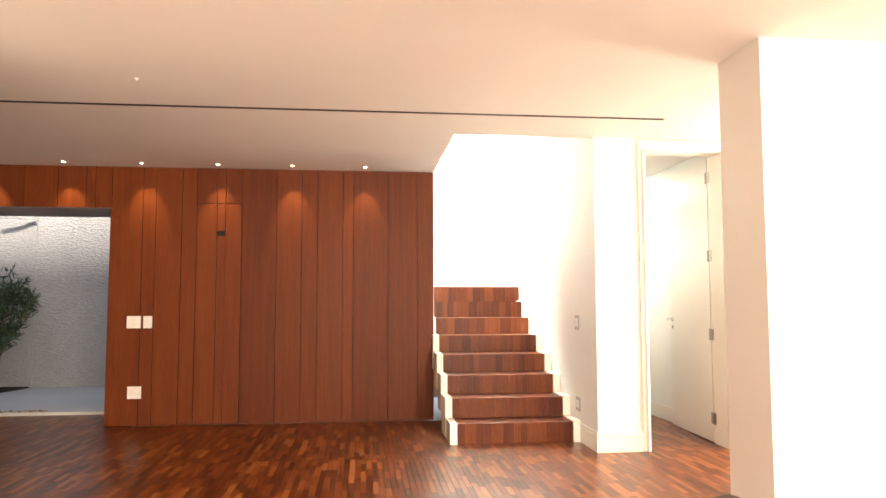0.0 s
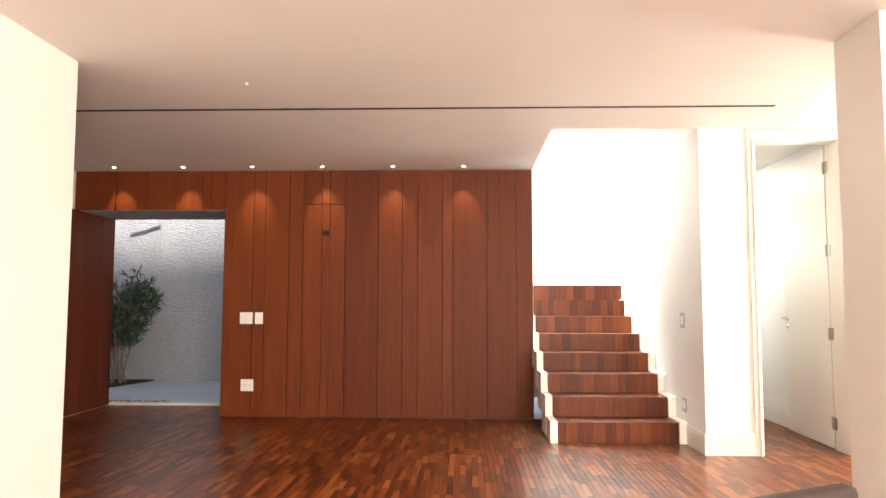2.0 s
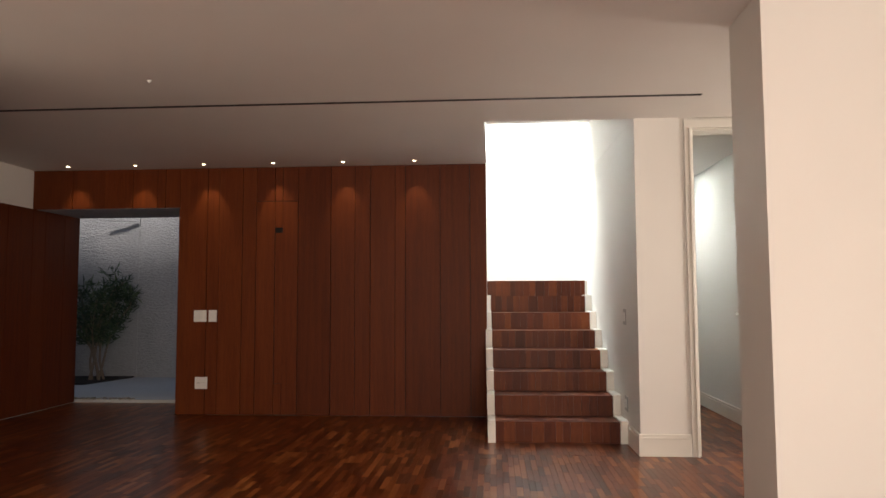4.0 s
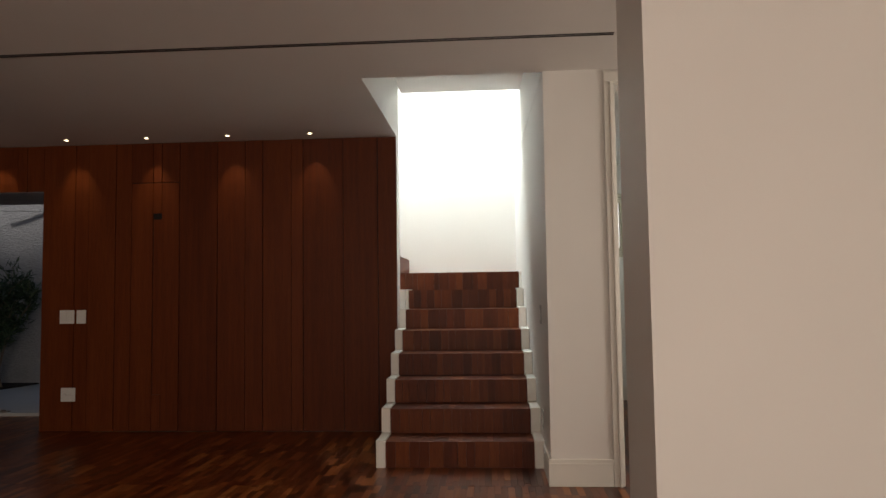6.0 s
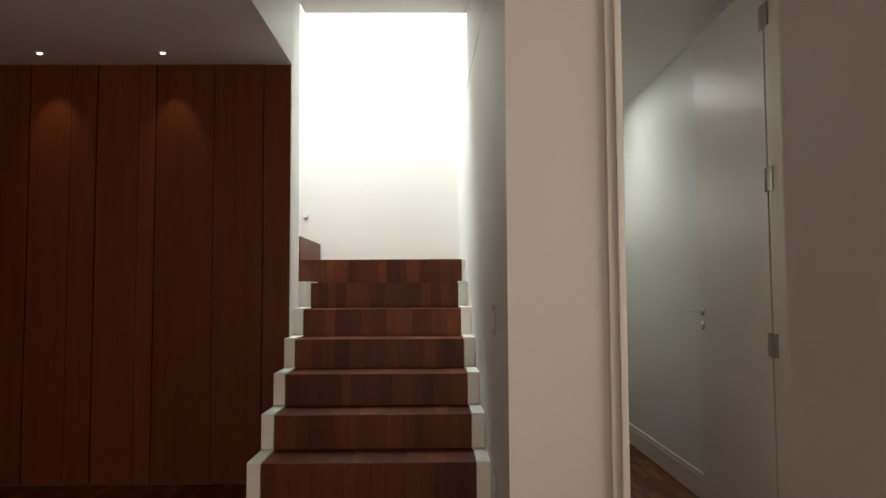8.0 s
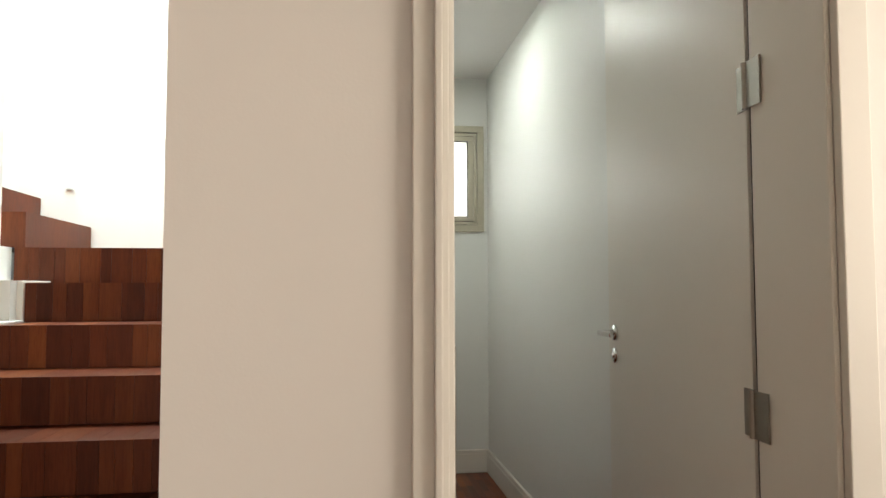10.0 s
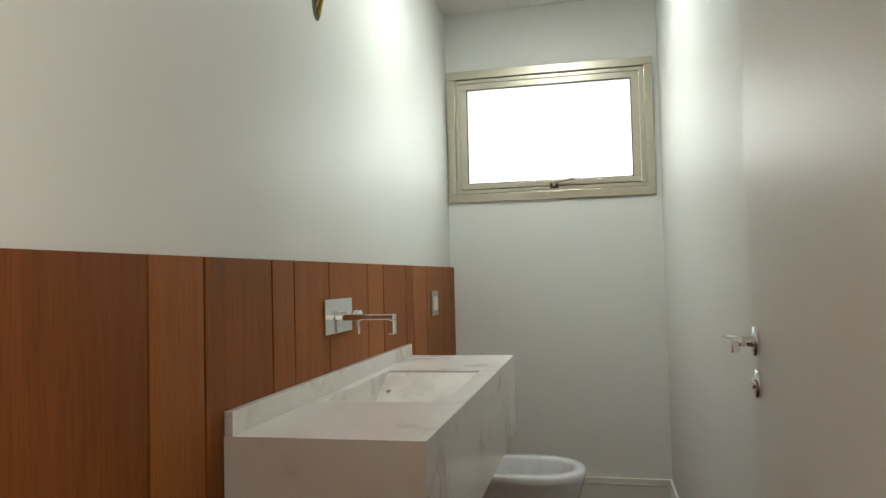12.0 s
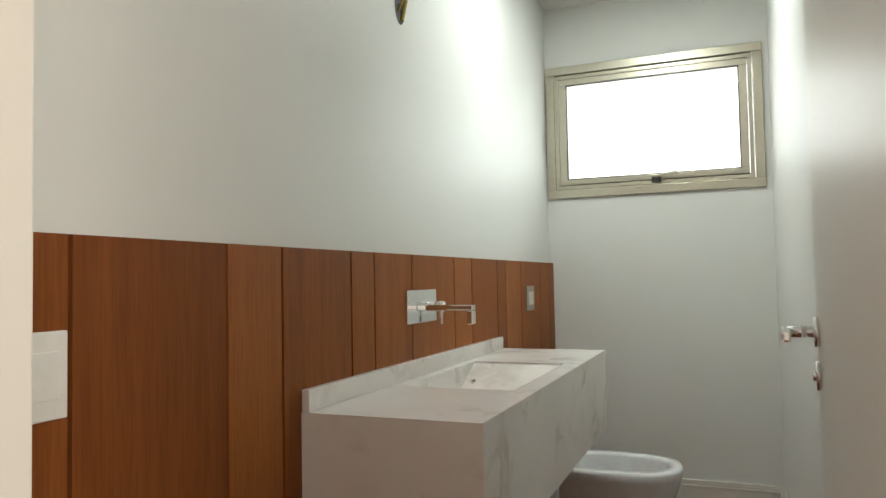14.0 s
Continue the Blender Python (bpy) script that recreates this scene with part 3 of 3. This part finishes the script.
part("diffuser", bm, glow("lit_diffuser", (.93, 1, .96), 6), lav, "glowing round diffuser")

# open lamp box in the lavatory wall
hole = thing("wall_box", "open oval lamp point with yellow conduit in the wall", "electrical box", "", (LVX0 - .003, 7.34, 2.02))
bm = bmesh.new()
bmesh.ops.create_circle(bm, cap_ends=True, segments=24, radius=1, matrix=pose(0, 0, 0, 0, 90, 0) @ Matrix.Diagonal((.06, .036, 1, 1)))
part("opening", bm, BLACK, hole, "dark opening")
bm = bmesh.new()
rod(bm, (.001, .012, -.045), (.012, .02, .02), .006)
rod(bm, (.001, -.01, -.02), (.015, .005, .035), .004)
part("conduit", bm, YELLOW, hole, "yellow conduit end")

# ceiling sensor
sens = thing("ceiling_sensor", "tiny white sensor on the ceiling", "sensor", "", (-1.14, 4.36, CZ))
bm = bmesh.new()
rod(bm, (0, 0, -.006), (0, 0, 0), .016, seg=20)
rod(bm, (0, 0, -.014), (0, 0, -.006), .005)
part("body", bm, PLASTIC, sens)


# ---- chair ----
def dining_chair(x, y, turn):
    c = thing("dining_chair", "dark brown leather dining chair with a rounded back", "chair", "", (x, y, 0))
    c.rotation_euler = (0, 0, radians(turn))
    part("seat", bx(-.22, -.45, .40, .22, .0, .46, bevel=.02), LEATHER, c)
    back = part("backrest", bx(-.24, -.005, .44, .24, .05, .778, bevel=.022), LEATHER, c)
    part("piping", bx(-.225, .046, .46, .225, .054, .466, bevel=.002), BLACK, back)
    for a in (-.2, .165):
        for b in (-.44, .005):
            part("leg", bx(a, b, 0, a + .035, b + .035, .402 if b < -.1 else .445, bevel=.004), LEATHER, c)


dining_chair(1.0, 1.37, 28)

# ---- garden ----
GY = 10.70           # face of the garden wall
structure("patio", bx(-9, PY + .001, -.2, -1.0, GY, .03), SLAB, "pale stone patio slab", "pavement")
bed = bx(-9, 9.70, -.1, -4.46, GY - .002, .05, bevel=.012)
for q in bed.verts:
    if q.co.x > -5 and q.co.y < 10:
        q.co.x -= .22
structure("planting_bed", bed, SOIL, "dark soil bed beside the patio", "ground")
structure("wall_garden", bx(-9, GY, -.2, 0, GY + .25, 3.7), CONCRETE, "tall grey textured garden wall", "wall")
structure("wall_garden_pier", bx(-4.585, GY - .015, -.2, -4.43, GY - .0005, 3.7), CONCRETE, "grey rendered pier on the garden wall", "wall")
structure("wall_garden_east", bx(-1.2, PY, -.2, -1.0, GY, 3.7), CONCRETE, "grey rendered side wall of the patio", "wall")
structure("wall_garden_west", bx(-9.2, PY, -.2, -9, GY + .25, 3.7), CONCRETE, "grey rendered side wall of the patio", "wall")
# unseen sun block: its height puts the shade edge on the garden wall
structure("wall_house_shade", boxes([(-9, PY - .3, 0, LX - .2, PY - .05, 4.75), (LX - .2, PY - .25, CZ + .3, -1.3, PY - .05, 4.75)]), WHITE, "unseen white house wall, its height set to shade the garden wall", "wall")
beam = structure("beam", bx(-.5, -.025, 0, 0, .025, .016, bevel=.003), CONCRETE, "grey beam crossing the patio", "beam")
beam.matrix_world = pose(-4.45, GY - .07, 2.445, 0, 0, 12)

# pebbles in the drain strip at the passage
rng = random.Random(8)
bm = bmesh.new()
for _ in range(90):
    c = Vector((rng.uniform(-4.1, -3.25), PY + rng.uniform(.02, .14), .034))
    got = bmesh.ops.create_icosphere(bm, subdivisions=1, radius=1, matrix=Matrix.Translation(c) @ Matrix.Rotation(rng.uniform(0, 3), 4, "Z") @ Matrix.Diagonal((rng.uniform(.015, .035), rng.uniform(.012, .022), rng.uniform(.009, .015), 1)))
tagged(part("pebbles", bm, PEBBLE, None, "", True), "rounded grey and ochre pebbles beside the patio slab", "pebbles", "", "stuff")


def oleander(x, y, z):
    t = thing("oleander", "multi-stemmed oleander shrub with narrow dark leaves", "shrub", "", (x, y, z))
    rng = random.Random(5)
    trunk, verts, faces = bmesh.new(), [], []
    tips = []
    for k in range(7):
        a = rng.uniform(0, 6.28)
        p = Vector((rng.uniform(-.12, .12), rng.uniform(-.08, .08), 0))
        d = Vector((math.cos(a) * .24, math.sin(a) * .2, 1)).normalized()
        r = .022
        for s in range(5):
            q = p + d * rng.uniform(.20, .29)
            rod(trunk, p, q, r, r * .8, 7)
            if s >= 1:
                for _ in range(3):
                    b = (d + Vector((rng.uniform(-1, 1), rng.uniform(-.8, .8), rng.uniform(-.1, .8)))).normalized()
                    e = q + b * rng.uniform(.14, .34)
                    rod(trunk, q, e, r * .45, r * .2, 5)
                    tips += [(q.lerp(e, .5), b), (e, b)]
            p, r = q, r * .8
            d = (d + Vector((rng.uniform(-.3, .3), rng.uniform(-.25, .25), .1))).normalized()
        tips.append((p, d))
    for p, d in tips:
        for _ in range(rng.randint(9, 14)):
            w = (d * .6 + Vector((rng.gauss(0, 1), rng.gauss(0, 1), rng.gauss(.15, .8)))).normalized()
            s = w.cross(Vector((rng.gauss(0, 1), rng.gauss(0, 1), rng.gauss(0, 1)))).normalized()
            n = w.cross(s)
            ln, wd = rng.uniform(.10, .18), rng.uniform(.009, .014)
            i = len(verts)
            o = p + Vector((rng.gauss(0, .03), rng.gauss(0, .03), rng.gauss(0, .03)))
            verts += [o, o + w * ln * .45 + s * wd + n * .006, o + w * ln - n * .012, o + w * ln * .45 - s * wd + n * .006]
            faces += [(i, i + 1, i + 2), (i, i + 2, i + 3)]
    part("trunk", trunk, BARK, t, "slender pale stems")
    me = bpy.data.meshes.new("foliage")
    me.from_pydata(verts, [], faces)
    me.materials.append(LEAF)
    ob = new("foliage", me)
    ob.parent = t
    tagged(ob, "narrow dark green leaves", kind="stuff")


oleander(-4.76, 10.2, .045)

# ---- parquet ----
rnd = random.Random(2)
SW = .042
verts, faces = [], []
singles = []


def strips(x0, x1, y0, y1):
    n = round((x1 - x0) / SW)
    for i in range(n):
        xa = x0 + (x1 - x0) * i / n
        xb = x0 + (x1 - x0) * (i + 1) / n
        y = y0 - rnd.uniform(0, .25)
        while y < y1:
            ln = rnd.uniform(.20, .34)
            a, b = max(y, y0), min(y + ln, y1)
            y += ln
            if b - a < .01:
                continue
            z = rnd.uniform(-.0004, 0)
            g = .0005
            if .9 < xa < 2.1 and 5.0 < a < 6.1 and len(singles) < 290:
                singles.append((xa + g, a + g, xb - g, b - g, z))
                continue
            k = len(verts)
            for zz, e in ((z, g), (-.012, g)):
                verts.extend([(xa + e, a + e, zz), (xb - e, a + e, zz), (xb - e, b - e, zz), (xa + e, b - e, zz)])
            faces.extend([(k, k + 1, k + 2, k + 3), (k, k + 4, k + 5, k + 1), (k + 1, k + 5, k + 6, k + 2), (k + 2, k + 6, k + 7, k + 3), (k + 3, k + 7, k + 4, k)])


strips(-2.03, 4.6, -3.7, 3.92)
strips(LX + .035, 4.6, 3.92, DY0)
strips(LX + .035, SX1, DY0, WY)
strips(LX + .035, OX - .02, WY, PY)
strips(DX0 + .012, DX1 - .012, DY0, DY1)
strips(LVX0, LVX1, DY1, LVY)
me = bpy.data.meshes.new("parquet")
me.from_pydata(verts, [], faces)
me.materials.append(STRIP)
parquet = tagged(new("parquet", me), "glossy reddish-brown parquet of short narrow strips", "floor", "", "stuff")
for xa, a, xb, b, z in singles:
    piece("parquet_strip", xa, a, -.012, xb, b, z, STRIP_P, bpy.data.objects["floor"])
